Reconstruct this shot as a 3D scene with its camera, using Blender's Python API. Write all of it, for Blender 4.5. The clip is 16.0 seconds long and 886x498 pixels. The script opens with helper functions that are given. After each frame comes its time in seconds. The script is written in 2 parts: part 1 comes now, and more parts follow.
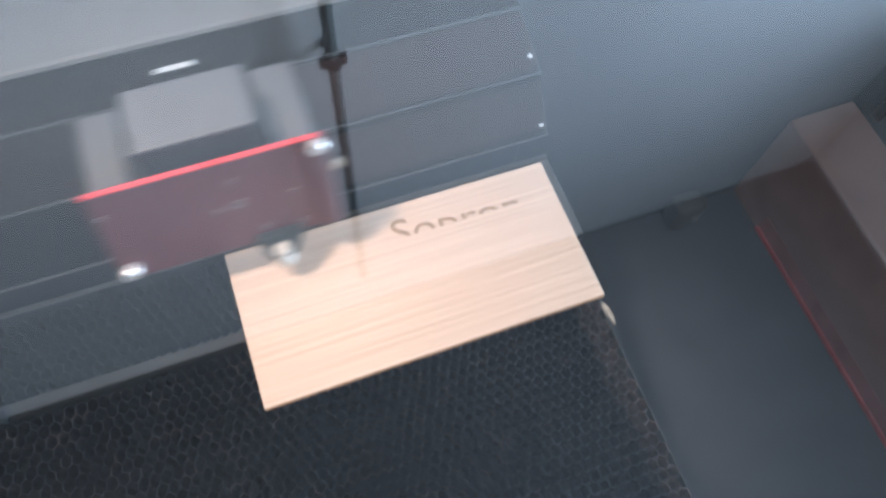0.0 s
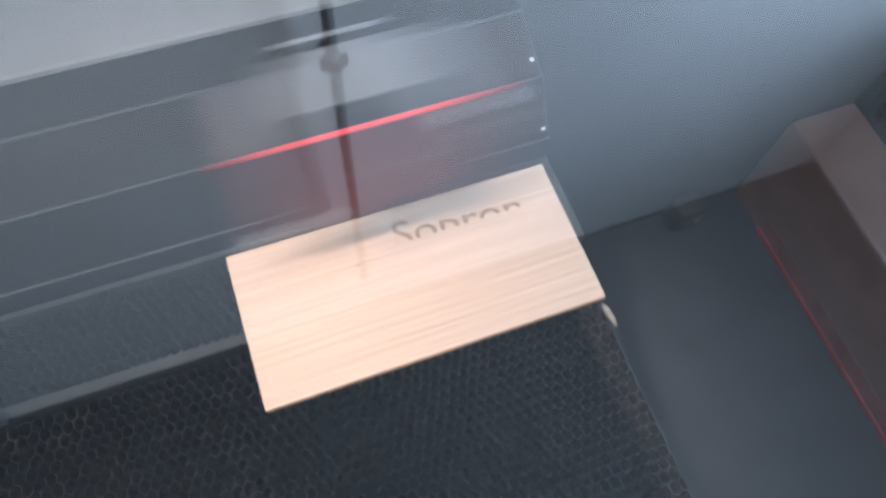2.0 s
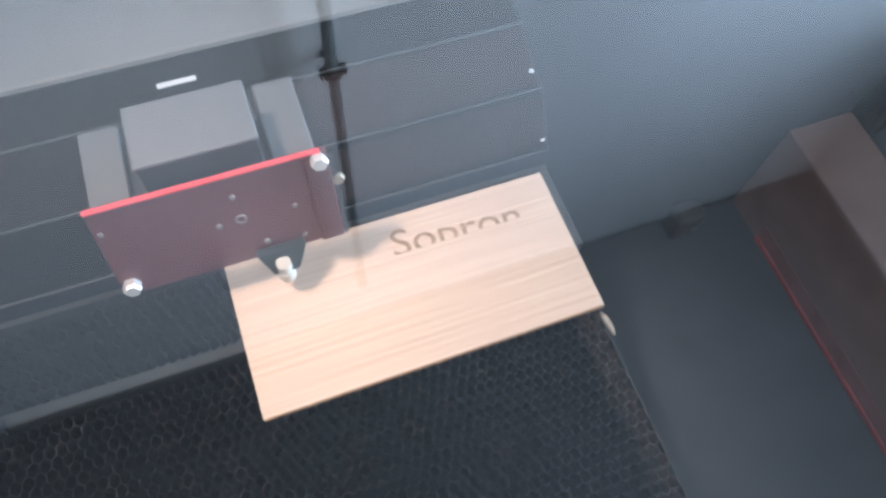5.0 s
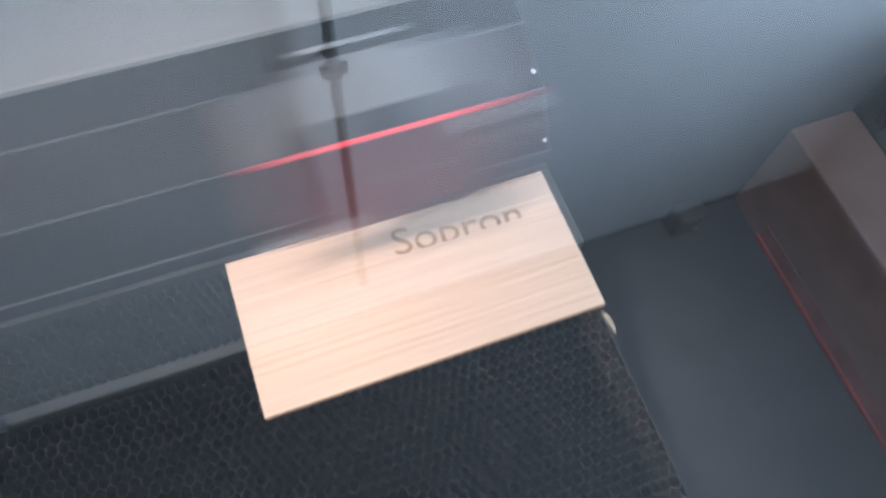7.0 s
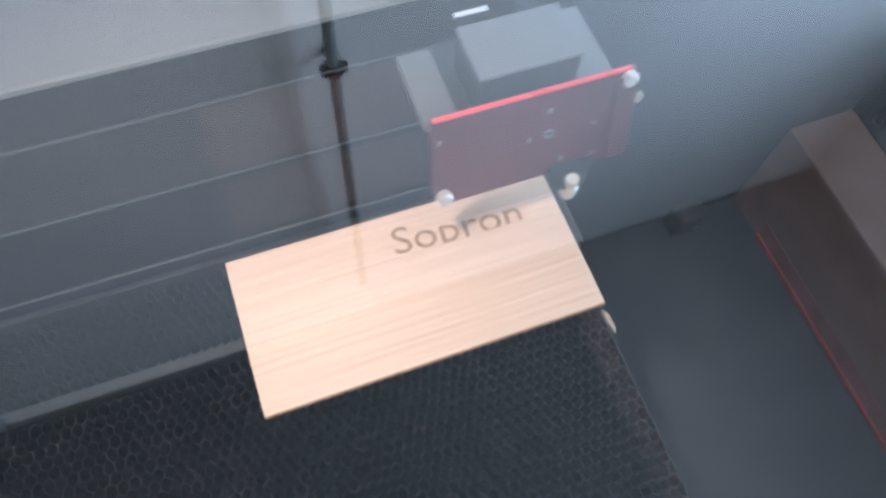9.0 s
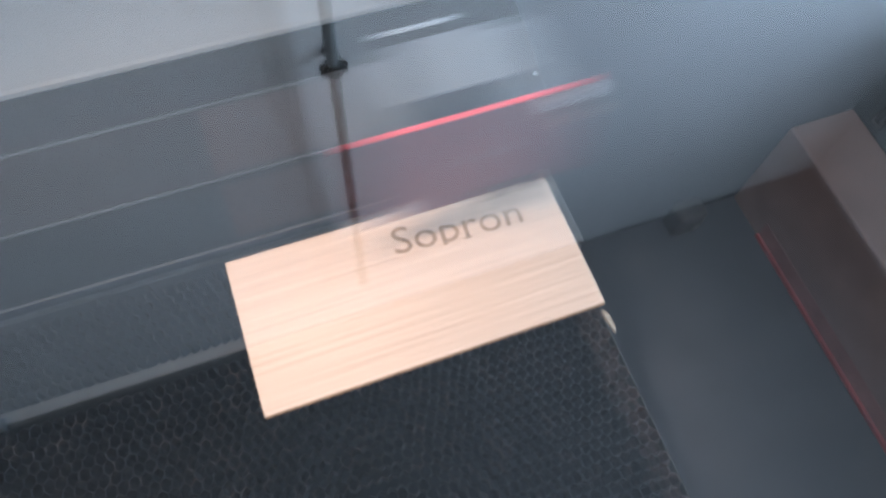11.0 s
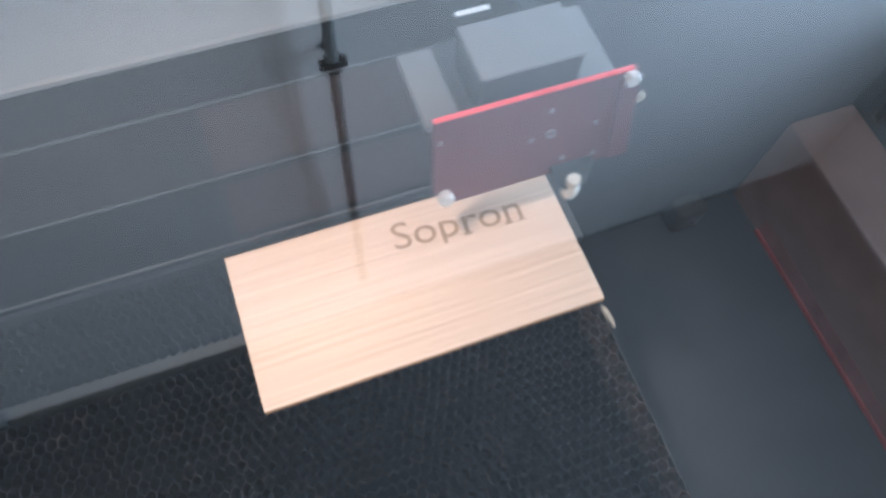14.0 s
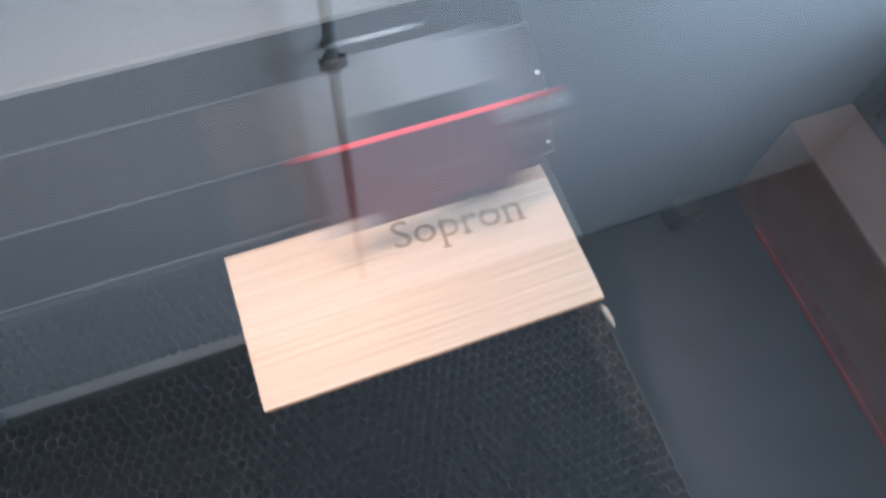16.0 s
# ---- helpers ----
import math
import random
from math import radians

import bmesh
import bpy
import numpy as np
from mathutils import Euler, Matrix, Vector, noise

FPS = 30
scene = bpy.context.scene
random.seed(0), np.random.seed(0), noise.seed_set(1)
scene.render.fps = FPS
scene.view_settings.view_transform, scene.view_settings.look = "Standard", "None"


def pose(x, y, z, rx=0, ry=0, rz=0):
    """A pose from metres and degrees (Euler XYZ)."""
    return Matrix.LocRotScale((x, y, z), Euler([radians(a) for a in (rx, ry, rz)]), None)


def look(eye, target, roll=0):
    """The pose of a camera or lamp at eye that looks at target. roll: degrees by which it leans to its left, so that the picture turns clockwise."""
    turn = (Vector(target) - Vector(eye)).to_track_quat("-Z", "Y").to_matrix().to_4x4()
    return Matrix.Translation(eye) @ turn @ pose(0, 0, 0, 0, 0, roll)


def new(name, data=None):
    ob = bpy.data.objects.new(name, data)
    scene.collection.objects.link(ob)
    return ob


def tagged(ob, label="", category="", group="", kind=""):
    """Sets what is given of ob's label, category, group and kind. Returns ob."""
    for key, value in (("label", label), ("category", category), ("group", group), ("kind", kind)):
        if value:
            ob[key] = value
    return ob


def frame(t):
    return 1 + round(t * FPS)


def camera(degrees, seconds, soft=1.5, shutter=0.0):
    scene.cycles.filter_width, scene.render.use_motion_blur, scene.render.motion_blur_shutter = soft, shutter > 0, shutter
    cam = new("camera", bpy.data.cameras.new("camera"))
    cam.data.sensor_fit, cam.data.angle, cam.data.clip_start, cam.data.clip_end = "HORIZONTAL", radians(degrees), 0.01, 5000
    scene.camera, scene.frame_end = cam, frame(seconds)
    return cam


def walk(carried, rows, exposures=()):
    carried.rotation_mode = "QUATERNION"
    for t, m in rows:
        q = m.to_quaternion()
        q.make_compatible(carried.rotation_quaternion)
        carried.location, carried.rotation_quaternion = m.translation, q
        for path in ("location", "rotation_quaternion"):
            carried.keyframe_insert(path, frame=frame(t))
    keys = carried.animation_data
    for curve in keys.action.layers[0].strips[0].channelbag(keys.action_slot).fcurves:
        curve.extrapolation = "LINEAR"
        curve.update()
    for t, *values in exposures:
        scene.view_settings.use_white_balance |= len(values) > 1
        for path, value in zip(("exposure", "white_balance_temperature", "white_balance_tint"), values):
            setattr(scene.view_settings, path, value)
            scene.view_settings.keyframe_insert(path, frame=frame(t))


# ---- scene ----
# camera: hand-held over the open bed of the machine, almost still
FOV = 63.35
FOCAL = 784 / math.tan(radians(FOV / 2))
cam = camera(FOV, 16.0, soft=2.8, shutter=0.95)
EYE = (0.0442, -0.1984, 0.3870)
STAND = Matrix.Translation(EYE) @ pose(0, 0, 0, 0, 0, -25.506) @ pose(0, 0, 0, 25.029) @ pose(0, 0, 0, 0, 0, 6.104)
SWAY = [(0, 0, 0), (0.5, 0, -0.6), (1, 0, -1.4), (1.5, 0.4, -1.0), (2, 1.8, 3.2), (2.5, 1.6, 7.6), (3, 0.8, 13.6), (3.5, -1.8, 17.8),
        (4, -1.8, 18.2), (6.5, 1, 16.2), (7, 1, 15.4), (7.5, 0.8, 14.6), (8, 0.8, 14.3), (8.5, 0.8, 14), (9, 0.8, 13.8), (11.5, 0.8, 13.4),
        (12, 0.8, 13.6), (12.5, 0.8, 13.4), (13, 0.5, 12), (13.5, 0, 8.6), (14, 0, 5.6), (14.5, 0, 5.2), (15, -0.2, 4.4), (15.5, -0.4, 3.9), (16, -0.4, 3.8)]
walk(cam, [(t, STAND @ Matrix.Rotation(dx / FOCAL, 4, "Y") @ Matrix.Rotation(dy / FOCAL, 4, "X")) for t, dx, dy in SWAY])

# ---- light ----
EAST, NORTH, CEILING = 2.22, 0.77, 2.4  # the workshop's window wall, pipe wall and ceiling
world = bpy.data.worlds.new("world")
scene.world = world
world.use_nodes = True
sky = world.node_tree.nodes.new("ShaderNodeTexSky")
sky.sky_type, sky.sun_disc, sky.sun_elevation, sky.sun_rotation = "NISHITA", False, radians(35), radians(60)
world.node_tree.links.new(sky.outputs[0], world.node_tree.nodes["Background"].inputs[0])
world.node_tree.nodes["Background"].inputs[1].default_value = 0.1


def area(name, m, sx, sy, watts, colour):
    data = bpy.data.lights.new(name, "AREA")
    data.shape, data.size, data.size_y, data.energy, data.color = "RECTANGLE", sx, sy, watts, colour
    ob = new(name, data)
    ob.matrix_world = m
    return ob


# warm fill added from the front, with no lamp known there
area("front_fill_light", look((-0.05, -0.80, 1.05), (0.1, 0.3, 0.0)), 0.4, 0.4, 6.8, (1.0, 0.88, 0.82))
beam = bpy.data.lights.new("work_lamp_light", "SPOT")
beam.energy, beam.color, beam.spot_size, beam.spot_blend, beam.shadow_soft_size = 210, (1.0, 0.795, 0.72), radians(10.6), 0.7, 0.15
new("work_lamp_light", beam).matrix_world = look((-0.65, 0.11, 1.8), (0.040, -0.050, 0))
area("window_light", look((EAST - 0.02, -0.12, 0.25), (0.3, -0.12, 0.25)), 1.05, 1.2, 184, (0.53, 0.73, 1.0))
scene.view_settings.exposure = 0.0


# ---- materials ----
def material(name, colour, rough=0.5, metal=0.0, vary=0.15, scale=60.0, bump=0.1, grain=900.0, spec=0.5, coat=0.0):
    """A paint, plastic or metal with blotches, fine grain and a little relief."""
    m = bpy.data.materials.new(name)
    m.use_nodes = True
    nt = m.node_tree
    n, l = nt.nodes, nt.links
    b = n["Principled BSDF"]
    co = n.new("ShaderNodeTexCoord")
    big, fine = n.new("ShaderNodeTexNoise"), n.new("ShaderNodeTexNoise")
    big.inputs["Scale"].default_value, big.inputs["Detail"].default_value = scale, 4
    fine.inputs["Scale"].default_value, fine.inputs["Detail"].default_value = grain, 2
    l.new(co.outputs["Object"], big.inputs["Vector"])
    l.new(co.outputs["Object"], fine.inputs["Vector"])
    mix = n.new("ShaderNodeMix")
    mix.data_type = "FLOAT"
    mix.inputs[0].default_value = 0.35
    l.new(big.outputs["Fac"], mix.inputs[2])
    l.new(fine.outputs["Fac"], mix.inputs[3])
    ramp = n.new("ShaderNodeValToRGB")
    ramp.color_ramp.elements[0].position, ramp.color_ramp.elements[1].position = 0.3, 0.7
    ramp.color_ramp.elements[0].color = (*[c * (1 - vary) for c in colour], 1)
    ramp.color_ramp.elements[1].color = (*[min(1, c * (1 + vary)) for c in colour], 1)
    l.new(mix.outputs[0], ramp.inputs["Fac"])
    l.new(ramp.outputs["Color"], b.inputs["Base Color"])
    ro = n.new("ShaderNodeMapRange")
    ro.inputs[3].default_value, ro.inputs[4].default_value = max(0.02, rough - 0.12), min(1, rough + 0.12)
    l.new(big.outputs["Fac"], ro.inputs[0])
    l.new(ro.outputs[0], b.inputs["Roughness"])
    bm = n.new("ShaderNodeBump")
    bm.inputs["Strength"].default_value, bm.inputs["Distance"].default_value = bump, 0.0004
    l.new(fine.outputs["Fac"], bm.inputs["Height"])
    l.new(bm.outputs["Normal"], b.inputs["Normal"])
    b.inputs["Metallic"].default_value, b.inputs["Specular IOR Level"].default_value = metal, spec
    b.inputs["Coat Weight"].default_value = coat
    return m


def wood_material():
    m = bpy.data.materials.new("pale_wood")
    m.use_nodes = True
    nt = m.node_tree
    n, l = nt.nodes, nt.links
    b = n["Principled BSDF"]
    co, mp = n.new("ShaderNodeTexCoord"), n.new("ShaderNodeMapping")
    mp.inputs["Scale"].default_value = (3.5, 190, 40)
    mp.inputs["Rotation"].default_value = (0, 0, radians(-2.2))
    l.new(co.outputs["Object"], mp.inputs["Vector"])
    no, wa = n.new("ShaderNodeTexNoise"), n.new("ShaderNodeTexWave")
    no.inputs["Scale"].default_value, no.inputs["Detail"].default_value, no.inputs["Distortion"].default_value = 2.2, 7, 0.6
    l.new(mp.outputs[0], no.inputs["Vector"])
    wa.bands_direction = "Y"
    wa.inputs["Scale"].default_value, wa.inputs["Distortion"].default_value, wa.inputs["Detail"].default_value = 0.4, 9, 4
    l.new(mp.outputs[0], wa.inputs["Vector"])
    mx = n.new("ShaderNodeMix")
    mx.data_type = "FLOAT"
    mx.inputs[0].default_value = 0.16
    l.new(no.outputs["Fac"], mx.inputs[2])
    l.new(wa.outputs["Fac"], mx.inputs[3])
    ramp = n.new("ShaderNodeValToRGB")
    e = ramp.color_ramp.elements
    e[0].position, e[0].color = 0.28, (0.64, 0.455, 0.33, 1)
    e[1].position, e[1].color = 0.72, (0.80, 0.60, 0.455, 1)
    l.new(mx.outputs[0], ramp.inputs["Fac"])
    l.new(ramp.outputs[0], b.inputs["Base Color"])
    b.inputs["Roughness"].default_value = 0.55
    bp = n.new("ShaderNodeBump")
    bp.inputs["Strength"].default_value, bp.inputs["Distance"].default_value = 0.15, 0.0003
    l.new(no.outputs["Fac"], bp.inputs["Height"])
    l.new(bp.outputs[0], b.inputs["Normal"])
    return m


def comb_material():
    """Dark foil, glints painted as lighter patches, lighter along the bed's outer edge."""
    m = bpy.data.materials.new("glinting_comb_foil")
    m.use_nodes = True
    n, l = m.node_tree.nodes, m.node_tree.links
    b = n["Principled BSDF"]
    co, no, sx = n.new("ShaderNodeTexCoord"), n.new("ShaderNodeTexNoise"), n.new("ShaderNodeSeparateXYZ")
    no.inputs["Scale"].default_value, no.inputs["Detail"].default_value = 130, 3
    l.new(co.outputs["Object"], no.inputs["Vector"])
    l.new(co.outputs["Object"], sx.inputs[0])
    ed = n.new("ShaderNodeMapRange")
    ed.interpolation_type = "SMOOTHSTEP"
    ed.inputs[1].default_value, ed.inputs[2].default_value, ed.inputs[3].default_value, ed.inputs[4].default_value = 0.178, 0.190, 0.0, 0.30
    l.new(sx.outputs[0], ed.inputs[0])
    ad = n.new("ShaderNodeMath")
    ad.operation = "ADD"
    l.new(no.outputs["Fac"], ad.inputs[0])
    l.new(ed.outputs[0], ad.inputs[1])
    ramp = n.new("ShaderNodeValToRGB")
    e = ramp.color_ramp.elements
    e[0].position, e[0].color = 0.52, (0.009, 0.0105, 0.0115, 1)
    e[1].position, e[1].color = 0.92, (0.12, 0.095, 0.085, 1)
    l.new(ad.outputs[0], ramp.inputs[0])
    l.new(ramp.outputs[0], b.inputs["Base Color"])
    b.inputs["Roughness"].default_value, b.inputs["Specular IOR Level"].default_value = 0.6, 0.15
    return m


WOOD = wood_material()
WOOD_EDGE = material("cut_wood_edge", (0.36, 0.2, 0.11), 0.8, vary=0.35, scale=200)
CHIP = material("pale_splinter", (0.42, 0.36, 0.28), 0.8, vary=0.3, scale=300)
CHAR = material("charred_wood", (0.36, 0.225, 0.13), 0.9, vary=0.35, scale=300)
CASE = material("blue_grey_case_paint", (0.042, 0.044, 0.049), 0.5, vary=0.06, scale=14, bump=0.0, grain=200, spec=0.25)
FLOOR = material("dark_tray_paint", (0.080, 0.094, 0.112), 0.6, vary=0.15, scale=18, bump=0.0, grain=200)
LEDGE = material("brown_grey_ledge_paint", (0.34, 0.235, 0.21), 0.6, vary=0.18, scale=25)
SIDE = material("dark_teal_side_panel", (0.045, 0.06, 0.07), 0.45, vary=0.25, scale=20)
RED_GLOW_BAND = material("dull_red_glow_band", (0.36, 0.18, 0.165), 0.6, vary=0.25, scale=40)
RED_GLOW_LINE = material("red_glow_strip", (0.40, 0.10, 0.105), 0.6, vary=0.3, scale=40)
# the haze over the back bed is put into its foil colour
COMB_HAZED = material("hazed_comb_foil", (0.022, 0.022, 0.016), 0.7, 0.0, spec=0.2, vary=0.6, scale=90)
COMB = comb_material()
TRAY = material("sooty_tray", (0.024, 0.028, 0.032), 0.7, vary=0.4, scale=30)
FRAME = material("anodised_bed_frame", (0.05, 0.052, 0.05), 0.8, 0.0, spec=0.12, vary=0.15, scale=60)
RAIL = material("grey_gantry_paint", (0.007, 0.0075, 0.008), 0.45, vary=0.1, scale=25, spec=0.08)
ROSY = material("rosy_gantry_paint", (0.034, 0.024, 0.023), 0.45, vary=0.08, scale=30, spec=0.1)
RAIL_HIGHLIGHT = material("rail_edge_highlight", (0.075, 0.075, 0.075), 0.35, 0.3, vary=0.2, scale=80)
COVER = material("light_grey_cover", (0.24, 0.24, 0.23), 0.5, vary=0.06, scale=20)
PLATE = material("maroon_acrylic", (0.14, 0.04, 0.045), 0.35, vary=0.12, scale=40, bump=0.03)
PLATE_EDGE = material("red_acrylic_edge_glow", (0.95, 0.10, 0.12), 0.3, vary=0.08, scale=50)
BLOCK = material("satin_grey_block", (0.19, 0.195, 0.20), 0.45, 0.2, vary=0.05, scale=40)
PANEL = material("grey_side_cheek", (0.19, 0.195, 0.20), 0.45, 0.2, vary=0.08, scale=40)
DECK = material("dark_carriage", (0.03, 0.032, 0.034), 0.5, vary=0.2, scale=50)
STEEL = material("white_steel_nut", (0.72, 0.70, 0.66), 0.35, 0.3, vary=0.08, scale=200)
BRASS = material("pale_brass", (0.36, 0.30, 0.22), 0.5, 0.3, vary=0.15, scale=200)
NOZZLE = material("off_white_cap", (0.62, 0.58, 0.50), 0.45, vary=0.1, scale=200)
BRACKET = material("dull_grey_bracket", (0.09, 0.09, 0.088), 0.5, 0.2, vary=0.2, scale=120)
SCREW = material("pale_screw_head", (0.27, 0.25, 0.24), 0.4, 0.2, vary=0.1, scale=300)
END_PANEL = material("dark_red_end_panel", (0.10, 0.022, 0.024), 0.45, vary=0.15, scale=60)
LABEL = material("white_label", (0.8, 0.8, 0.78), 0.5, vary=0.05, scale=100)
BLACK = material("black_rubber", (0.035, 0.042, 0.041), 0.6, vary=0.2, scale=150, spec=0.15)
BLACK_GLOSS = material("black_gloss_plastic", (0.008, 0.012, 0.014), 0.18, vary=0.2, scale=150, coat=0.4)
PLASTER = material("room_plaster", (0.74, 0.73, 0.715), 0.8, vary=0.05, scale=3, bump=0.0, grain=25)
# ceiling's dimness is put into dark paint, so the lid mirrors it weakly
CEILING_PAINT = material("dimmed_ceiling_paint", (0.13, 0.128, 0.126), 0.8, vary=0.12, scale=3, bump=0.0, grain=25)
PIPE = material("grey_green_pipe_paint", (0.17, 0.19, 0.185), 0.45, vary=0.15, scale=40)
CARPET = material("room_floor", (0.2, 0.19, 0.18), 0.8, vary=0.2, scale=6)


def lid_material():
    """Clear acrylic: lets light straight through, with a slightly hazy gloss on top."""
    m = bpy.data.materials.new("clear_acrylic")
    m.use_nodes = True
    n, l = m.node_tree.nodes, m.node_tree.links
    n.remove(n["Principled BSDF"])
    thru, gloss, mix, fres = n.new("ShaderNodeBsdfTransparent"), n.new("ShaderNodeBsdfGlossy"), n.new("ShaderNodeMixShader"), n.new("ShaderNodeLayerWeight")
    thru.inputs[0].default_value = (0.95, 0.96, 0.96, 1)
    gloss.inputs["Roughness"].default_value = 0.03
    fres.inputs[0].default_value = 0.5
    power, share = n.new("ShaderNodeMath"), n.new("ShaderNodeMapRange")
    power.operation = "POWER"
    power.inputs[1].default_value = 5
    share.inputs[3].default_value, share.inputs[4].default_value = 0.21, 1.0
    l.new(fres.outputs["Facing"], power.inputs[0])
    l.new(power.outputs[0], share.inputs[0])
    co, no, mr = n.new("ShaderNodeTexCoord"), n.new("ShaderNodeTexNoise"), n.new("ShaderNodeMapRange")
    no.inputs["Scale"].default_value, no.inputs["Detail"].default_value = 9, 4
    mr.inputs[3].default_value, mr.inputs[4].default_value = 0.025, 0.045
    l.new(co.outputs["Object"], no.inputs["Vector"])
    l.new(no.outputs["Fac"], mr.inputs[0])
    l.new(mr.outputs[0], gloss.inputs["Roughness"])
    l.new(share.outputs[0], mix.inputs[0])
    l.new(thru.outputs[0], mix.inputs[1])
    l.new(gloss.outputs[0], mix.inputs[2])
    l.new(mix.outputs[0], n["Material Output"].inputs[0])
    return m


def clear_material():
    m = bpy.data.materials.new("clear_underside")
    m.use_nodes = True
    n, l = m.node_tree.nodes, m.node_tree.links
    n.remove(n["Principled BSDF"])
    thru = n.new("ShaderNodeBsdfTransparent")
    l.new(thru.outputs[0], n["Material Output"].inputs[0])
    return m


ACRYLIC, CLEAR = lid_material(), clear_material()


# ---- building helpers ----
def part(name, bm, mat, parent=None, label="", smooth=False):
    me = bpy.data.meshes.new(name)
    bm.normal_update()
    bm.to_mesh(me)
    bm.free()
    me.materials.append(mat)
    if smooth:
        for p in me.polygons:
            p.use_smooth = True
    ob = new(name, me)
    if parent:
        ob.parent = parent
    if label:
        ob["label"] = label
    return ob


def box(lo, hi, bevel=0.0, segments=2):
    bm = bmesh.new()
    bmesh.ops.create_cube(bm, size=1)
    for v in bm.verts:
        v.co = [lo[i] + (v.co[i] + 0.5) * (hi[i] - lo[i]) for i in range(3)]
    if bevel:
        bmesh.ops.bevel(bm, geom=bm.edges[:], offset=bevel, segments=segments, profile=0.5, affect="EDGES")
    return bm


def prism(points, x0, x1, bevel=0.0):
    """A closed (y, z) outline drawn out along x."""
    bm = bmesh.new()
    a = [bm.verts.new((x0, y, z)) for y, z in points]
    b = [bm.verts.new((x1, y, z)) for y, z in points]
    bm.faces.new(a[::-1])
    bm.faces.new(b)
    for i in range(len(points)):
        j = (i + 1) % len(points)
        bm.faces.new((a[i], a[j], b[j], b[i]))
    bmesh.ops.recalc_face_normals(bm, faces=bm.faces[:])
    if bevel:
        bmesh.ops.bevel(bm, geom=bm.edges[:], offset=bevel, segments=2, profile=0.5, affect="EDGES")
    return bm


def lathe(outline, segments=24, m=Matrix()):
    """An outline of (radius, height) turned about z, then placed by m."""
    bm = bmesh.new()
    rings = []
    for r, z in outline:
        rings.append([bm.verts.new(m @ Vector((r * math.cos(a), r * math.sin(a), z))) for a in [2 * math.pi * k / segments for k in range(segments)]])
    for p, q in zip(rings, rings[1:]):
        for k in range(segments):
            bm.faces.new((p[k], p[(k + 1) % segments], q[(k + 1) % segments], q[k]))
    bm.faces.new(rings[0][::-1])
    bm.faces.new(rings[-1])
    bmesh.ops.recalc_face_normals(bm, faces=bm.faces[:])
    return bm


def thing(name, label, category, group="", kind=""):
    return tagged(new(name), label, category, group, kind)


# ---- the machine's case ----
FZ = -0.395
WY = 0.092
RX = 0.582


def structure(name, bm, mat, label):
    return tagged(part(name, bm, mat), label, kind="structure")


structure("floor", box((-0.62, -0.62, FZ - 0.02), (0.664, WY + 0.01, FZ)), FLOOR, "dark blue-grey painted bottom of the engraving machine")
LID = 0.105
WALL = structure("wall_back", box((0.2135, WY, FZ - 0.02), (0.664, 0.56, 0.055)), CASE, "blue-grey painted back wall of the machine")
structure("deck", box((-0.62, 0.0445, FZ - 0.02), (0.2130, 0.56, -0.012), 0.002), CASE, "grey painted deck under the gantry")
structure("wall_rear", box((-0.62, 0.5605, FZ - 0.02), (0.664, 0.60, LID - 0.0015)), SIDE, "dark rear panel of the machine")
lid = structure("lid", box((-0.66, -0.66, LID), (0.70, 0.60, LID + 0.003)), ACRYLIC, "clear slightly hazy acrylic lid over the machine")
lid.data.materials.append(CLEAR)
lid.visible_shadow = False
for p in lid.data.polygons:
    p.material_index = 0 if p.normal.z > 0.5 else 1
structure("ledge", box((RX, -0.62, FZ - 0.01), (0.664, WY - 0.0005, -0.243), 0.003), LEDGE, "brown-grey painted ledge along the machine's side")
structure("wall_side", box((0.665, -0.62, FZ - 0.02), (0.70, 0.60, -0.085), 0.002), SIDE, "dark painted side panel of the machine")
structure("wall_left", box((-0.66, -0.62, FZ - 0.02), (-0.621, 0.60, LID - 0.0005), 0.002), SIDE, "dark painted side panel of the machine")
structure("wall_front", box((-0.66, -0.66, FZ - 0.02), (0.70, -0.621, LID - 0.0005), 0.002), SIDE, "dark painted front panel of the machine")
# soft red glow at the ledge foot, put in as two coloured strips
structure("red_glow", box((RX - 0.0045, -0.62, FZ), (RX - 0.0005, 0.034, FZ + 0.007), 0.0015), RED_GLOW_LINE, "red glow put in as a strip at the foot of the ledge")
structure("red_glow", box((RX - 0.0009, -0.62, FZ + 0.0062), (RX - 0.0004, 0.033, FZ + 0.030)), RED_GLOW_BAND, "dull red-brown band, the glow's upward fade put into its colour")

# room round the machine
structure("room_floor", box((-2.5, -2.5, -1.12), (EAST, NORTH, -1.1)), CARPET, "dull brown floor of the workshop")
structure("machine_base", box((-0.66, -0.66, -1.1), (0.70, 0.60, FZ - 0.0205)), SIDE, "dark cabinet that carries the machine")
structure("room_ceiling", box((-2.5, -2.5, CEILING), (EAST, NORTH, CEILING + 0.02)), CEILING_PAINT, "brown-grey ceiling of the workshop, its dimness put into the paint")
structure("room_wall_west", box((-2.54, -2.5, -1.1), (-2.5, NORTH, CEILING)), PLASTER, "off-white plaster wall of the workshop")
for lo, hi in (((-2.5, -1.1), (-0.645, CEILING)), ((0.405, -1.1), (NORTH, CEILING)), ((-0.644, -1.1), (0.404, -0.35)), ((-0.644, 0.85), (0.404, CEILING))):
    structure("room_wall_east", box((EAST, lo[0], lo[1]), (EAST + 0.08, hi[0], hi[1])), PLASTER, "off-white plaster wall round the workshop window")
structure("room_wall_north", box((-2.5, NORTH, -1.1), (EAST, NORTH + 0.04, CEILING)), PLASTER, "off-white plaster wall behind the machine")
structure("room_wall_south", box((-2.5, -2.54, -1.1), (EAST, -2.5, CEILING)), PLASTER, "off-white plaster wall of the workshop")


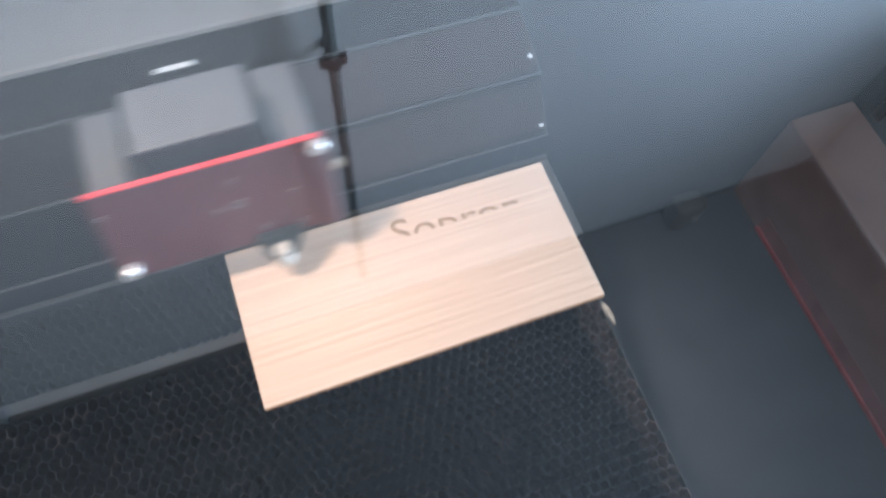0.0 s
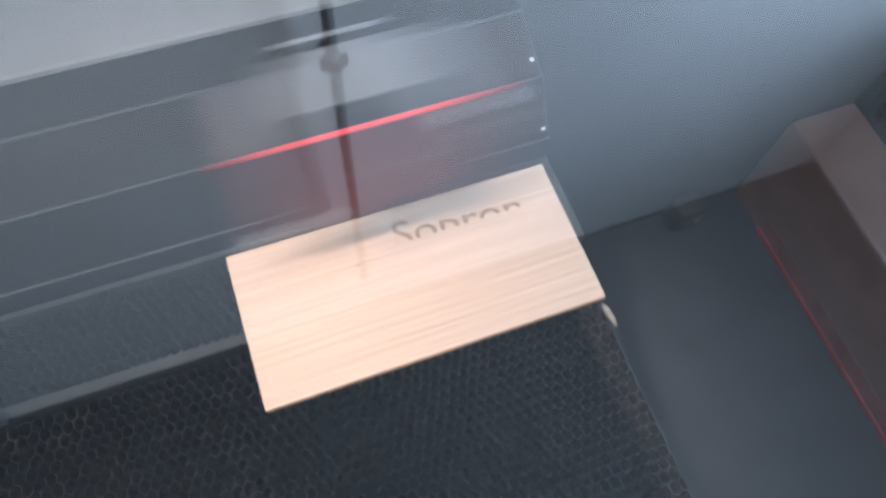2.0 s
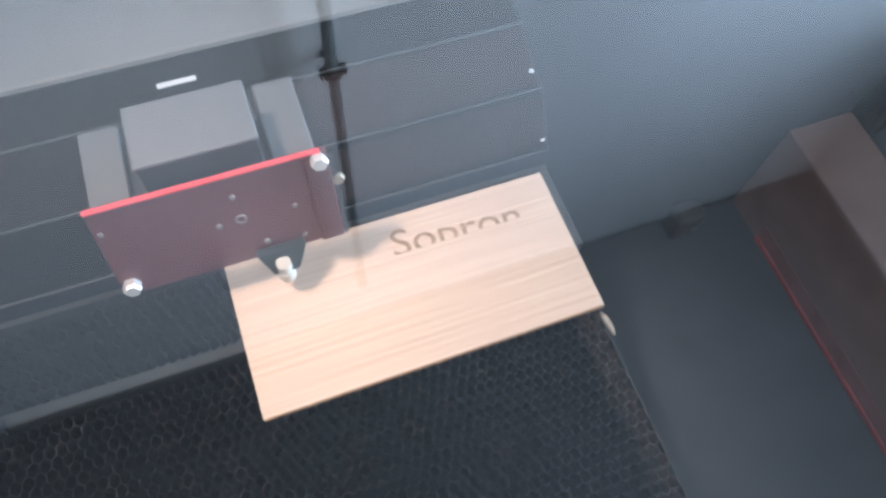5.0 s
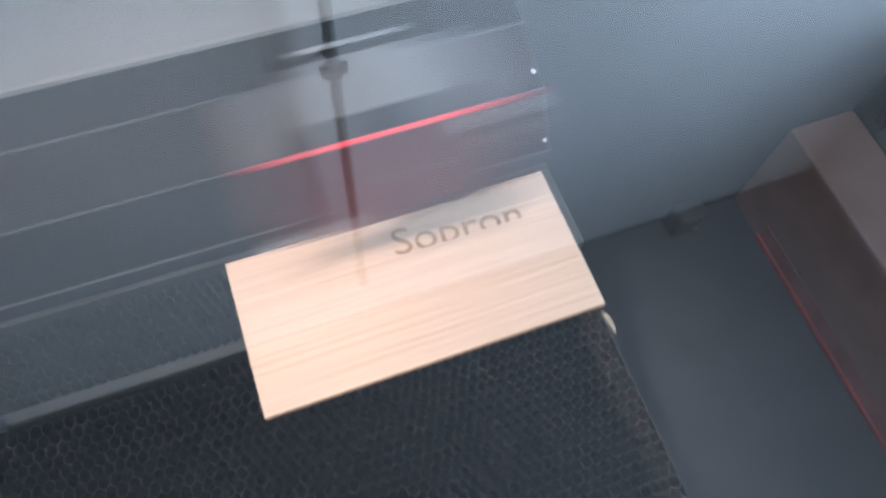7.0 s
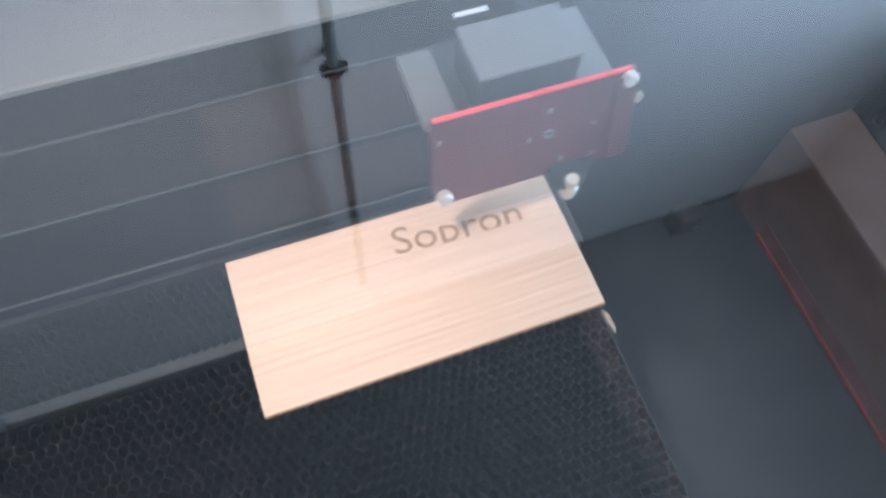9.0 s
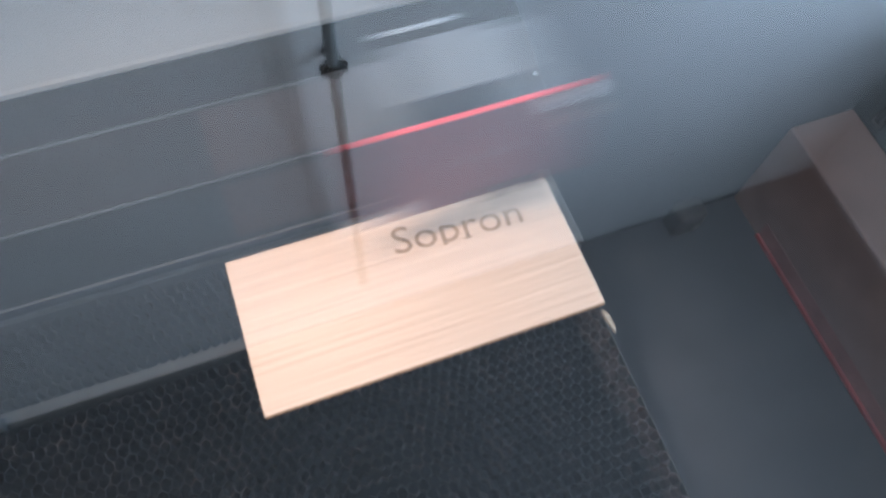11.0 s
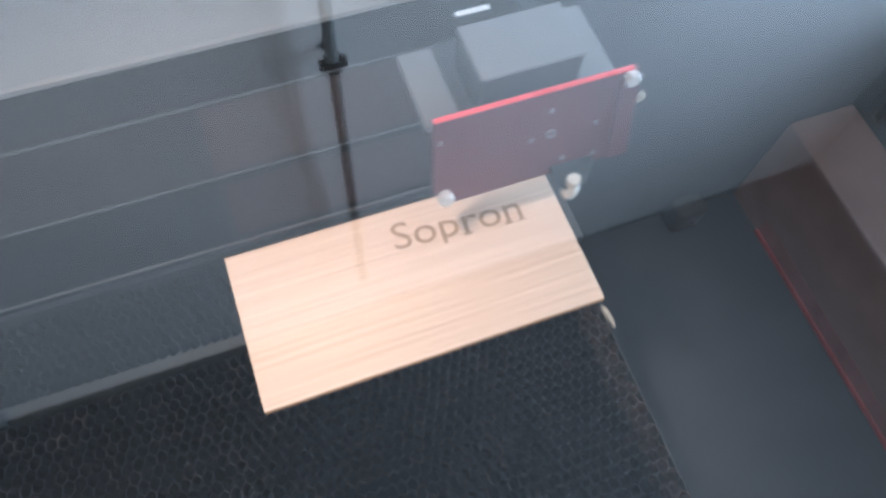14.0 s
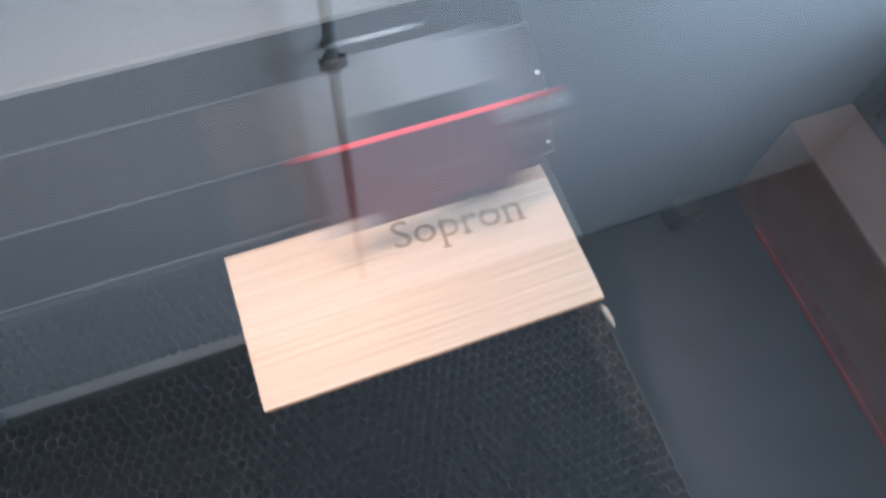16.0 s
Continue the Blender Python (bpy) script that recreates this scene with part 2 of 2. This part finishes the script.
# ---- honeycomb bed ----
def comb(x0, x1, y0, y1, z, deep, wide, tall, wall, seed):
    """Thin upright foil walls of six-sided cells, slightly irregular, filling a rectangle."""
    rnd = random.Random(seed)
    verts, faces = [], []

    def jig(x, y):
        k = noise.noise(Vector((x * 60, y * 60, seed)))
        k2 = noise.noise(Vector((x * 60 + 9, y * 60 + 4, seed)))
        return x + k * wide * 0.14, y + k2 * tall * 0.11

    def strip(a, b):
        (ax, ay), (bx, by) = jig(*a), jig(*b)
        if not (x0 <= ax <= x1 and x0 <= bx <= x1 and y0 <= ay <= y1 and y0 <= by <= y1):
            return
        d = Vector((bx - ax, by - ay))
        n = Vector((-d.y, d.x)).normalized() * wall / 2
        h = z - rnd.random() * 0.0007
        i = len(verts)
        for px, py in ((ax + n.x, ay + n.y), (ax - n.x, ay - n.y), (bx - n.x, by - n.y), (bx + n.x, by + n.y)):
            verts.append((px, py, h))
            verts.append((px, py, z - deep))
        faces.extend([(i, i + 2, i + 4, i + 6), (i, i + 1, i + 3, i + 2), (i + 2, i + 3, i + 5, i + 4), (i + 4, i + 5, i + 7, i + 6), (i + 6, i + 7, i + 1, i)])

    row = 0
    y = y0 - tall
    while y < y1 + tall:
        x = x0 - wide + (wide / 2 if row % 2 else 0)
        while x < x1 + wide:
            # one cell: pointed at both ends, straight at the sides
            side = tall * 0.30
            p = [(x, y + tall * 0.5), (x + wide / 2, y + side / 1.2), (x + wide / 2, y - side / 1.2), (x, y - tall * 0.5)]
            strip(p[0], p[1])
            strip(p[1], p[2])
            strip(p[2], p[3])
            x += wide
        y += tall * 0.5 + side / 1.2
        row += 1
    me = bpy.data.meshes.new("comb")
    me.from_pydata(verts, [], faces)
    return me


def honeycomb_bed(name, x0, x1, y0, y1, z, mat, label, seed, bars, foot):
    bed = thing(name, label, "honeycomb bed")
    me = comb(x0, x1, y0, y1, z, 0.016, 0.0058, 0.0082, 0.00034, seed)
    me.materials.append(mat)
    cells = new("cells", me)
    cells.parent = bed
    tagged(cells, kind="stuff")
    part("tray", box((x0, y0, z - 0.064), (x1, y1, z - 0.060)), TRAY, bed, "sooty black tray under the cells")
    for lo, hi in bars:
        part("frame_bar", box(lo, hi, 0.0006), FRAME, bed)
    for x in (x0 + 0.03, x1 - 0.03):
        part("support_post", lathe([(0.008, FZ), (0.008, z - 0.0642)], 16, Matrix.Translation((x, foot, 0))), TRAY, bed)
    return bed


X0, X1 = -0.34, 0.199
honeycomb_bed("honeycomb_bed", X0, X1, -0.0460, 0.0030, 0.0, COMB_HAZED, "honeycomb bed behind the front one, haze put into its grey", 3,
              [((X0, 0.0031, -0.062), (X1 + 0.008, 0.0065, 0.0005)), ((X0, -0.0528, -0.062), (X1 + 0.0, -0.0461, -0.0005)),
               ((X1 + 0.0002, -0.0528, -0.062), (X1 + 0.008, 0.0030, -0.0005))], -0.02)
honeycomb_bed("honeycomb_bed", X0, X1, -0.36, -0.0558, -0.0012, COMB, "dark honeycomb bed with glints painted on its cell edges", 8,
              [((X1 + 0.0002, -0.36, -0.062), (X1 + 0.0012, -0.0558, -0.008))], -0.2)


# ---- the wooden board, with its engraving ----
BOARD_TOP = 0.004


def wooden_board():
    board = thing("wooden_board", "pale wooden board with half-burnt lettering on the honeycomb", "board")
    part("plank", box((0, -0.0943, 0.0011), (0.20, 0, BOARD_TOP), 0.0004), WOOD, board)
    part("front_edge", box((0.0006, -0.0949, 0.0004), (0.1996, -0.09435, BOARD_TOP - 0.0008)), WOOD_EDGE, board, "brown scorched cut edge")
    part("underside", box((0.0006, -0.0940, 0.0001), (0.1994, -0.0006, 0.00105)), WOOD_EDGE, board)
    return board


BOARD = wooden_board()
LASER_Y, CREEP = -0.0225, 0.00064


def feet(me):
    """Short slab feet under the upright strokes of the p, r and n, as thick as the word."""
    bm = bmesh.new()
    bm.from_mesh(me)
    zs = [v.co.z for v in bm.verts]
    glyphs = [[min(me.vertices[i].co[k] for i in one) for k in (0, 1)] + [max(me.vertices[i].co.x for i in one)] for one in letters(me)]
    stem = 0.085
    for k, ends in ((2, (0,)), (3, (0,)), (5, (0, 1))):
        left, low, right = glyphs[k]
        for e in ends:
            mid = left + stem / 2 if e == 0 else right - stem / 2
            c = [bm.verts.new((mid + sx * 0.095, low - 0.030 + sy * 0.028, z)) for z in (min(zs), max(zs)) for sx, sy in ((-1, -1), (1, -1), (1, 1), (-1, 1))]
            for f in ((3, 2, 1, 0), (4, 5, 6, 7), (0, 1, 5, 4), (1, 2, 6, 5), (2, 3, 7, 6), (3, 0, 4, 7)):
                bm.faces.new([c[i] for i in f])
    bm.to_mesh(me)
    bm.free()


def lettering():
    """The burnt word, cut into bands across the strokes."""
    cu = bpy.data.curves.new("word", "FONT")
    cu.body, cu.size, cu.extrude, cu.resolution_u = "Sopron", 1.0, 0.01, 4
    tmp = new("word", cu)
    dg = bpy.context.evaluated_depsgraph_get()
    me = bpy.data.meshes.new_from_object(tmp.evaluated_get(dg))
    bpy.data.objects.remove(tmp)
    bm = bmesh.new()
    bm.from_mesh(me)
    bmesh.ops.remove_doubles(bm, verts=bm.verts[:], dist=1e-5)
    bm.to_mesh(me)
    bm.free()
    feet(me)
    xs = [v.co.x for v in me.vertices]
    s = 0.0815 / (max(xs) - min(xs))
    top = max(v.co.y for v in me.vertices)
    m = Matrix.Translation((0.0965, -0.0098, BOARD_TOP + 0.00012)) @ pose(0, 0, 0, 0, 0, -3.2) @ Matrix.Diagonal((s, 0.0172 / top, 0.0002 / 0.02, 1)) @ Matrix.Translation((-min(xs), -top, 0))
    me.transform(m)
    return me


def letters(word):
    """The word's letters, each in a mesh of its own."""
    bm = bmesh.new()
    bm.from_mesh(word)
    left, found = set(bm.verts), []
    while left:
        todo, one = [left.pop()], set()
        while todo:
            v = todo.pop()
            one.add(v.index)
            for e in v.link_edges:
                w = e.other_vert(v)
                if w in left:
                    left.discard(w)
                    todo.append(w)
        found.append(one)
    bm.free()
    found.sort(key=lambda one: min(word.vertices[i].co.x for i in one))
    return found


def engraving():
    word = lettering()
    cuts = [1.0, LASER_Y] + [LASER_Y - 0.0016 * k for k in range(1, 7)] + [-1.0]
    bands = []
    for one in letters(word):
        for hi, lo in zip(cuts, cuts[1:]):
            bm = bmesh.new()
            bm.from_mesh(word)
            bmesh.ops.delete(bm, geom=[v for v in bm.verts if v.index not in one], context="VERTS")
            for y, sign in ((hi, 1), (lo, -1)):
                bmesh.ops.bisect_plane(bm, geom=bm.verts[:] + bm.edges[:] + bm.faces[:], plane_co=(0, y, 0), plane_no=(0, sign, 0), clear_outer=True)
            if len(bm.faces):
                bands.append((part("burnt_letter", bm, CHAR, BOARD, "dark brown burnt letter"), hi))
            else:
                bm.free()
    return bands


BANDS = engraving()


# ---- gantry across the bed ----
def gantry():
    g = thing("gantry", "grey painted gantry beam lying across the machine", "gantry")
    x0, x1 = -0.36, 0.2085
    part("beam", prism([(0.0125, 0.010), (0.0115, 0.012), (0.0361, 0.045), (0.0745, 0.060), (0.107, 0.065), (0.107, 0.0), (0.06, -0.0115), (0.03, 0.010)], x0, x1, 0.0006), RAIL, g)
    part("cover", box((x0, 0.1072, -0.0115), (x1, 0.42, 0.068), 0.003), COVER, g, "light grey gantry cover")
    # light caught by the beam's edges, put in as thin paler strips
    for y, z, r in ((0.0119, 0.0135, 0.0008), (0.0361, 0.0453, 0.0006), (0.0745, 0.0603, 0.0007)):
        part("edge_highlight", box((x0, y - r, z - r), (x1, y + r, z + r), r * 0.5), RAIL_HIGHLIGHT, g, "edge highlight put in as a thin paler strip")
    # slightly lighter, rosier plates over part of the beam's two front faces
    part("rosy_plate", prism([(0.0148, 0.0168), (0.0334, 0.0418), (0.0330, 0.0421), (0.0144, 0.0171)], 0.012, 0.2075), ROSY, g, "slightly lighter rosy face plate")
    part("rosy_plate", prism([(0.0385, 0.0463), (0.0720, 0.0594), (0.0719, 0.0597), (0.0384, 0.0466)], 0.012, 0.2075), ROSY, g, "slightly lighter rosy face plate")
    for y, z in ((0.0462, 0.0497), (0.0165, 0.0195)):
        part("end_bolt", lathe([(0.0016, 0), (0.0016, 0.0006), (0.001, 0.0009)], 12, Matrix.Translation((x1 - 0.004, y, z))), STEEL, g, "small bright bolt")
    return g


GANTRY = gantry()


# ---- laser head ----
def laser_head():
    h = thing("laser_head", "laser head with a maroon front plate and grey block", "laser head")
    top, bot = Vector((0, 0.0055, 0.0895)), Vector((0, -0.010, 0.031))
    down = (bot - top).normalized()
    back = Vector((0, -down.z, down.y)) * -1
    if back.y < 0:
        back = -back
    bm = bmesh.new()
    long = (bot - top).length
    outline = [(-0.0455, 0), (0.0700, 0), (0.0700, long - 0.006), (0.060, long), (-0.040, long), (-0.0478, long - 0.010)]
    f = [bm.verts.new(Vector((x, 0, 0)) + top + down * d) for x, d in outline]
    k = [bm.verts.new(v.co + back * 0.004) for v in f]
    bm.faces.new(f)
    bm.faces.new(k[::-1])
    for i in range(len(f)):
        j = (i + 1) % len(f)
        bm.faces.new((f[j], f[i], k[i], k[j]))
    bmesh.ops.recalc_face_normals(bm, faces=bm.faces[:])
    part("front_plate", bm, PLATE, h, "dark maroon acrylic plate")
    # edge-lit glow of the acrylic, put into a bright red base colour
    part("plate_edge", box((-0.0457, 0.0048, 0.0896), (0.0665, 0.0076, 0.0912), 0.0004), PLATE_EDGE, h, "glossy red edge, its edge-lit glow put into the bright colour")
    part("carriage", box((-0.045, 0.0135, 0.0665), (0.066, 0.069, 0.0700), 0.001), DECK, h)
    # shade on the block's sides is painted as a dark body below a paler top
    block = part("block", box((-0.0170, 0.0150, 0.0702), (0.0402, 0.0500, 0.0998), 0.0012), DECK, h, "motor block, the shade of its sides put into a dark colour")
    part("block_top", box((-0.0176, 0.0144, 0.0999), (0.0408, 0.0504, 0.1021), 0.0008), BLOCK, block, "satin grey top of the motor block")
    part("side_cheek", box((-0.0462, 0.0140, 0.0702), (-0.0265, 0.0640, 0.0745), 0.0008), PANEL, h)
    part("side_cheek", box((0.0445, 0.0140, 0.0702), (0.0660, 0.0680, 0.0745), 0.0008), PANEL, h)
    part("label_tab", box((-0.0050, 0.0692, 0.0665), (0.0198, 0.0885, 0.0700), 0.0008), RAIL, h)
    part("label_strip", box((-0.0030, 0.0840, 0.0701), (0.0178, 0.0872, 0.0707)), LABEL, h, "white label strip")
    tilt = Matrix((Vector((1, 0, 0)), down * -1, back * -1)).transposed().to_4x4()

    def on_plate(x, d):
        return Matrix.Translation(Vector((x, 0, 0)) + top + down * d) @ tilt

    def nut(name, x, d, r, tall, mat, label):
        part(name, lathe([(r * 0.92, 0), (r, tall * 0.15), (r, tall * 0.75), (r * 0.8, tall)], 6, on_plate(x, d)), mat, h, label)

    nut("corner_nut", 0.0650, 0.0040, 0.0047, 0.005, STEEL, "white steel nut")
    nut("corner_nut", -0.0425, long - 0.008, 0.0047, 0.006, STEEL, "white steel nut")
    nut("side_nut", 0.0725, 0.019, 0.0036, 0.003, BRASS, "pale brass nut")
    for x, d, r in ((0.0200, 0.013, 0.0016), (0.0090, 0.030, 0.0017), (0.0480, 0.030, 0.0016), (0.0490, 0.053, 0.0016), (0.0290, 0.050, 0.0018), (-0.0430, 0.014, 0.0015)):
        part("plate_screw", lathe([(r, 0), (r, 0.0006), (r * 0.6, 0.001)], 10, on_plate(x, d)), SCREW, h)
    part("end_panel", prism([(0.0018, 0.0878), (0.0042, 0.0870), (-0.0105, 0.0330), (-0.0130, 0.0338)], 0.0575, 0.0698, 0.0006), END_PANEL, h, "darker red end panel")
    ring = bmesh.new()
    loops = [[ring.verts.new(on_plate(0.0205, 0.029) @ Vector((r * math.cos(a), r * math.sin(a), z))) for a in [math.tau * k / 20 for k in range(20)]] for r, z in ((0.0030, 0.0), (0.0030, 0.0008), (0.0020, 0.0008), (0.0020, 0.0))]
    for p, q in zip(loops, loops[1:]):
        for k in range(20):
            ring.faces.new((p[k], p[(k + 1) % 20], q[(k + 1) % 20], q[k]))
    part("plate_ring", ring, SCREW, h, "small pale ring")
    place = Matrix.Translation((0.0335, -0.0190, -0.004))
    part("nozzle", lathe([(0.0016, 0.0165), (0.0030, 0.0185), (0.0033, 0.0205)], 24, place), BLACK, h, "dark nozzle tip")
    part("nozzle_cap", lathe([(0.0034, 0.0206), (0.0046, 0.0212), (0.0049, 0.0225), (0.0049, 0.0300), (0.0040, 0.0310), (0.0040, 0.038)], 24, place), NOZZLE, h, "off-white nozzle cap")
    wing = prism([(-0.0215, 0.0270), (-0.0085, 0.0255), (-0.0085, 0.0370), (-0.0130, 0.0370)], 0.0215, 0.0480, 0.0008)
    for v in wing.verts:
        v.co.x = 0.0340 + (v.co.x - 0.0340) * (0.45 + 0.55 * min(1, max(0, (v.co.z - 0.0255) / 0.0105)))
    part("nozzle_bracket", wing, BLACK, h, "dark tapered nozzle bracket")
    part("side_bracket", prism([(-0.012, 0.034), (0.004, 0.030), (0.006, 0.084), (0.003, 0.086)], 0.0705, 0.0722), DECK, h)
    return h


HEAD = laser_head()


# ---- pipe on the wall behind the machine, mirrored in the lid ----
def wall_pipe():
    c = thing("wall_pipe", "grey-green upright pipe held off the plaster wall by a black clamp", "pipe")
    x, y, z = 0.2040, 0.72, 0.946
    at = Matrix.Translation((x, y, 0))
    part("tube", lathe([(0.0122, -1.0995), (0.0122, z), (0.0122, 2.0)], 32, at), PIPE, c, smooth=True)
    part("elbow", lathe([(0.0150, 1.985), (0.0155, 1.99), (0.0155, 2.012), (0.012, 2.018), (0.005, 2.020)], 32, at), PIPE, c, smooth=True)
    part("wall_stub", lathe([(0.0122, 0.0), (0.0122, NORTH - y - 0.0005)], 24, Matrix.Translation((x, y, 2.0)) @ pose(0, 0, 0, -90)), PIPE, c, smooth=True)
    clamp = part("clamp", lathe([(0.0125, z - 0.016), (0.0168, z - 0.0155), (0.0190, z - 0.012), (0.0178, z - 0.004), (0.0178, z + 0.004), (0.0190, z + 0.012), (0.0168, z + 0.0155), (0.0125, z + 0.016)], 32, at), BLACK_GLOSS, c, "glossy black two-piece pipe clamp", smooth=True)
    for sx in (-1, 1):
        a, b = sorted((x + sx * 0.0165, x + sx * 0.0275))
        for lo, hi in ((-0.0062, -0.0012), (0.0012, 0.0062)):
            part("clamp_ear", box((a, y + lo, z - 0.0135), (b, y + hi, z + 0.0135), 0.001), BLACK_GLOSS, clamp)
        part("clamp_bolt", lathe([(0.0030, -0.0115), (0.0048, -0.0110), (0.0048, -0.0070), (0.0020, -0.0068), (0.0020, 0.0100)], 6, Matrix.Translation((x + sx * 0.0222, y, z)) @ pose(0, 0, 0, -90)), BLACK_GLOSS, clamp)
    part("standoff_rod", lathe([(0.0042, 0.0170), (0.0042, NORTH - y - 0.004)], 16, Matrix.Translation((x, y, z)) @ pose(0, 0, 0, -90)), BLACK, clamp, smooth=True)
    part("wall_plate", lathe([(0.0125, NORTH - y - 0.004), (0.0125, NORTH - y - 0.0005)], 24, Matrix.Translation((x, y, z)) @ pose(0, 0, 0, -90)), BLACK, clamp)
    return c


wall_pipe()


# ---- small things ----
def foot_block():
    b = thing("corner_bracket", "small grey bracket at the foot of the back wall", "bracket")
    part("body", box((0.474, 0.062, FZ), (0.514, WY - 0.0005, FZ + 0.046), 0.008, 3), BRACKET, b)
    part("screw", lathe([(0.004, 0), (0.004, 0.002), (0.002, 0.003)], 12, Matrix.Translation((0.500, 0.0618, FZ + 0.022)) @ pose(0, 0, 0, 90)), PANEL, b, "dull screw head")
    return b


foot_block()


def wood_chip():
    """A splinter with a rough broken outline."""
    c = thing("wood_chip", "small pale splinter lying on the honeycomb edge", "wood chip")
    rnd = random.Random(4)
    bm = bmesh.new()
    ring = [(0.0019 * math.cos(a) * (0.8 + 0.5 * rnd.random()), 0.0075 * math.sin(a) * (0.8 + 0.4 * rnd.random())) for a in [math.tau * k / 11 for k in range(11)]]
    lo = [bm.verts.new((x, y, 0.0)) for x, y in ring]
    hi = [bm.verts.new((x * 0.8, y * 0.85, 0.0013 + 0.0006 * rnd.random())) for x, y in ring]
    bm.faces.new(lo[::-1])
    bm.faces.new(hi)
    for k in range(11):
        bm.faces.new((lo[k], lo[(k + 1) % 11], hi[(k + 1) % 11], hi[k]))
    part("splinter", bm, CHIP, c)
    c.matrix_world = pose(0.1985, -0.1045, 0.0002, 0, 0, 6)
    return c


def black_clip():
    c = thing("black_clip", "small black clip gripping the bed's cross bar", "clip")
    part("jaw", box((-0.1330, -0.0575, -0.0004), (-0.1255, -0.0495, 0.0040), 0.0012), BLACK_GLOSS, c)
    part("lever", prism([(-0.0555, 0.0041), (-0.0490, 0.0041), (-0.0470, 0.0075), (-0.0490, 0.0080)], -0.1315, -0.1270, 0.0005), BLACK_GLOSS, c)
    return c


def side_latch():
    c = thing("side_latch", "narrow black latch on the dark side panel", "latch")
    part("plate", box((0.6610, 0.052, -0.2320), (0.6645, 0.066, -0.1850), 0.0012), BLACK_GLOSS, c)
    part("slot", box((0.6595, 0.056, -0.2260), (0.6608, 0.062, -0.1910), 0.0005), BLACK, c)
    return c


side_latch()
wood_chip()
black_clip()
# faint spots on the back wall, put in as low discs of its paint
for x, z in ((0.4986, -0.1505), (0.4292, -0.2242)):
    bump = part("wall_spot", lathe([(0.0040, 0), (0.0040, 0.0005), (0.0026, 0.0009)], 14, Matrix.Translation((x, WY - 0.0002, z)) @ pose(0, 0, 0, 90)), CASE, WALL)


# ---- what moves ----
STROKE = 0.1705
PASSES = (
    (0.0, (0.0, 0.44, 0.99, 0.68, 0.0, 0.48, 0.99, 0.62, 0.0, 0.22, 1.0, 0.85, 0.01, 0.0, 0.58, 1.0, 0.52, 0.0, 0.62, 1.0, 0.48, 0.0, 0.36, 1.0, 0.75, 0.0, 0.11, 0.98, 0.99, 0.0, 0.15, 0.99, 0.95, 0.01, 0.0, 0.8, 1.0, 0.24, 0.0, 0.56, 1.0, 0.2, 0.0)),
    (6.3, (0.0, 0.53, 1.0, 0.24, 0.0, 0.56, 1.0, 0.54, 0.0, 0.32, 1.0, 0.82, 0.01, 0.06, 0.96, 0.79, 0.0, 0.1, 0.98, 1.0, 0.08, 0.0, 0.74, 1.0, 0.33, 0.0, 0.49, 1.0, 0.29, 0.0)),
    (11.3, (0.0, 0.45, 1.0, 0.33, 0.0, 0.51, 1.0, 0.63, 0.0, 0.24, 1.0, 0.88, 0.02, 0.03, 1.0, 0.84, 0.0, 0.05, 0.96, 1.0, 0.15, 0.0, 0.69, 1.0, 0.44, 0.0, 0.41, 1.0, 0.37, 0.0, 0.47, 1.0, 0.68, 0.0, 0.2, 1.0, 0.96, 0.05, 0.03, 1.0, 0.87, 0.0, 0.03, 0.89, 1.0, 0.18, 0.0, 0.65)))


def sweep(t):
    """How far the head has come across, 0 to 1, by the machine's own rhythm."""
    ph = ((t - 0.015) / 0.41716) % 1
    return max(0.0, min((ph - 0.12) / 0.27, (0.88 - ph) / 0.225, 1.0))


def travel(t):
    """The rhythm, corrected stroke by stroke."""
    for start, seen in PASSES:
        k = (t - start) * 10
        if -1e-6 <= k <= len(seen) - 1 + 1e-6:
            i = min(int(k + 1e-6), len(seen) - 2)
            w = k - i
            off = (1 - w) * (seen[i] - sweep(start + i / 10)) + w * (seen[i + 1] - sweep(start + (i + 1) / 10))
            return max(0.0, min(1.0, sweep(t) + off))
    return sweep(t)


def motions():
    ticks = [k / 30 for k in range(481)]
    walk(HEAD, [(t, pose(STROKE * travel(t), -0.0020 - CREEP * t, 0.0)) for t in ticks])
    walk(GANTRY, [(t, pose(0, -0.00069 * t, 0)) for t in (0, 4, 8, 12, 16)])
    for ob, y in [b for b in BANDS if b[1] < 0.5]:
        t = min(15.0, (LASER_Y - y) / CREEP)
        low, high = pose(0, 0, -0.0012), pose(0, 0, 0)
        walk(ob, [(0, low), (max(t, 0.1), low), (t + 0.9, high), (16.0, high)])


motions()
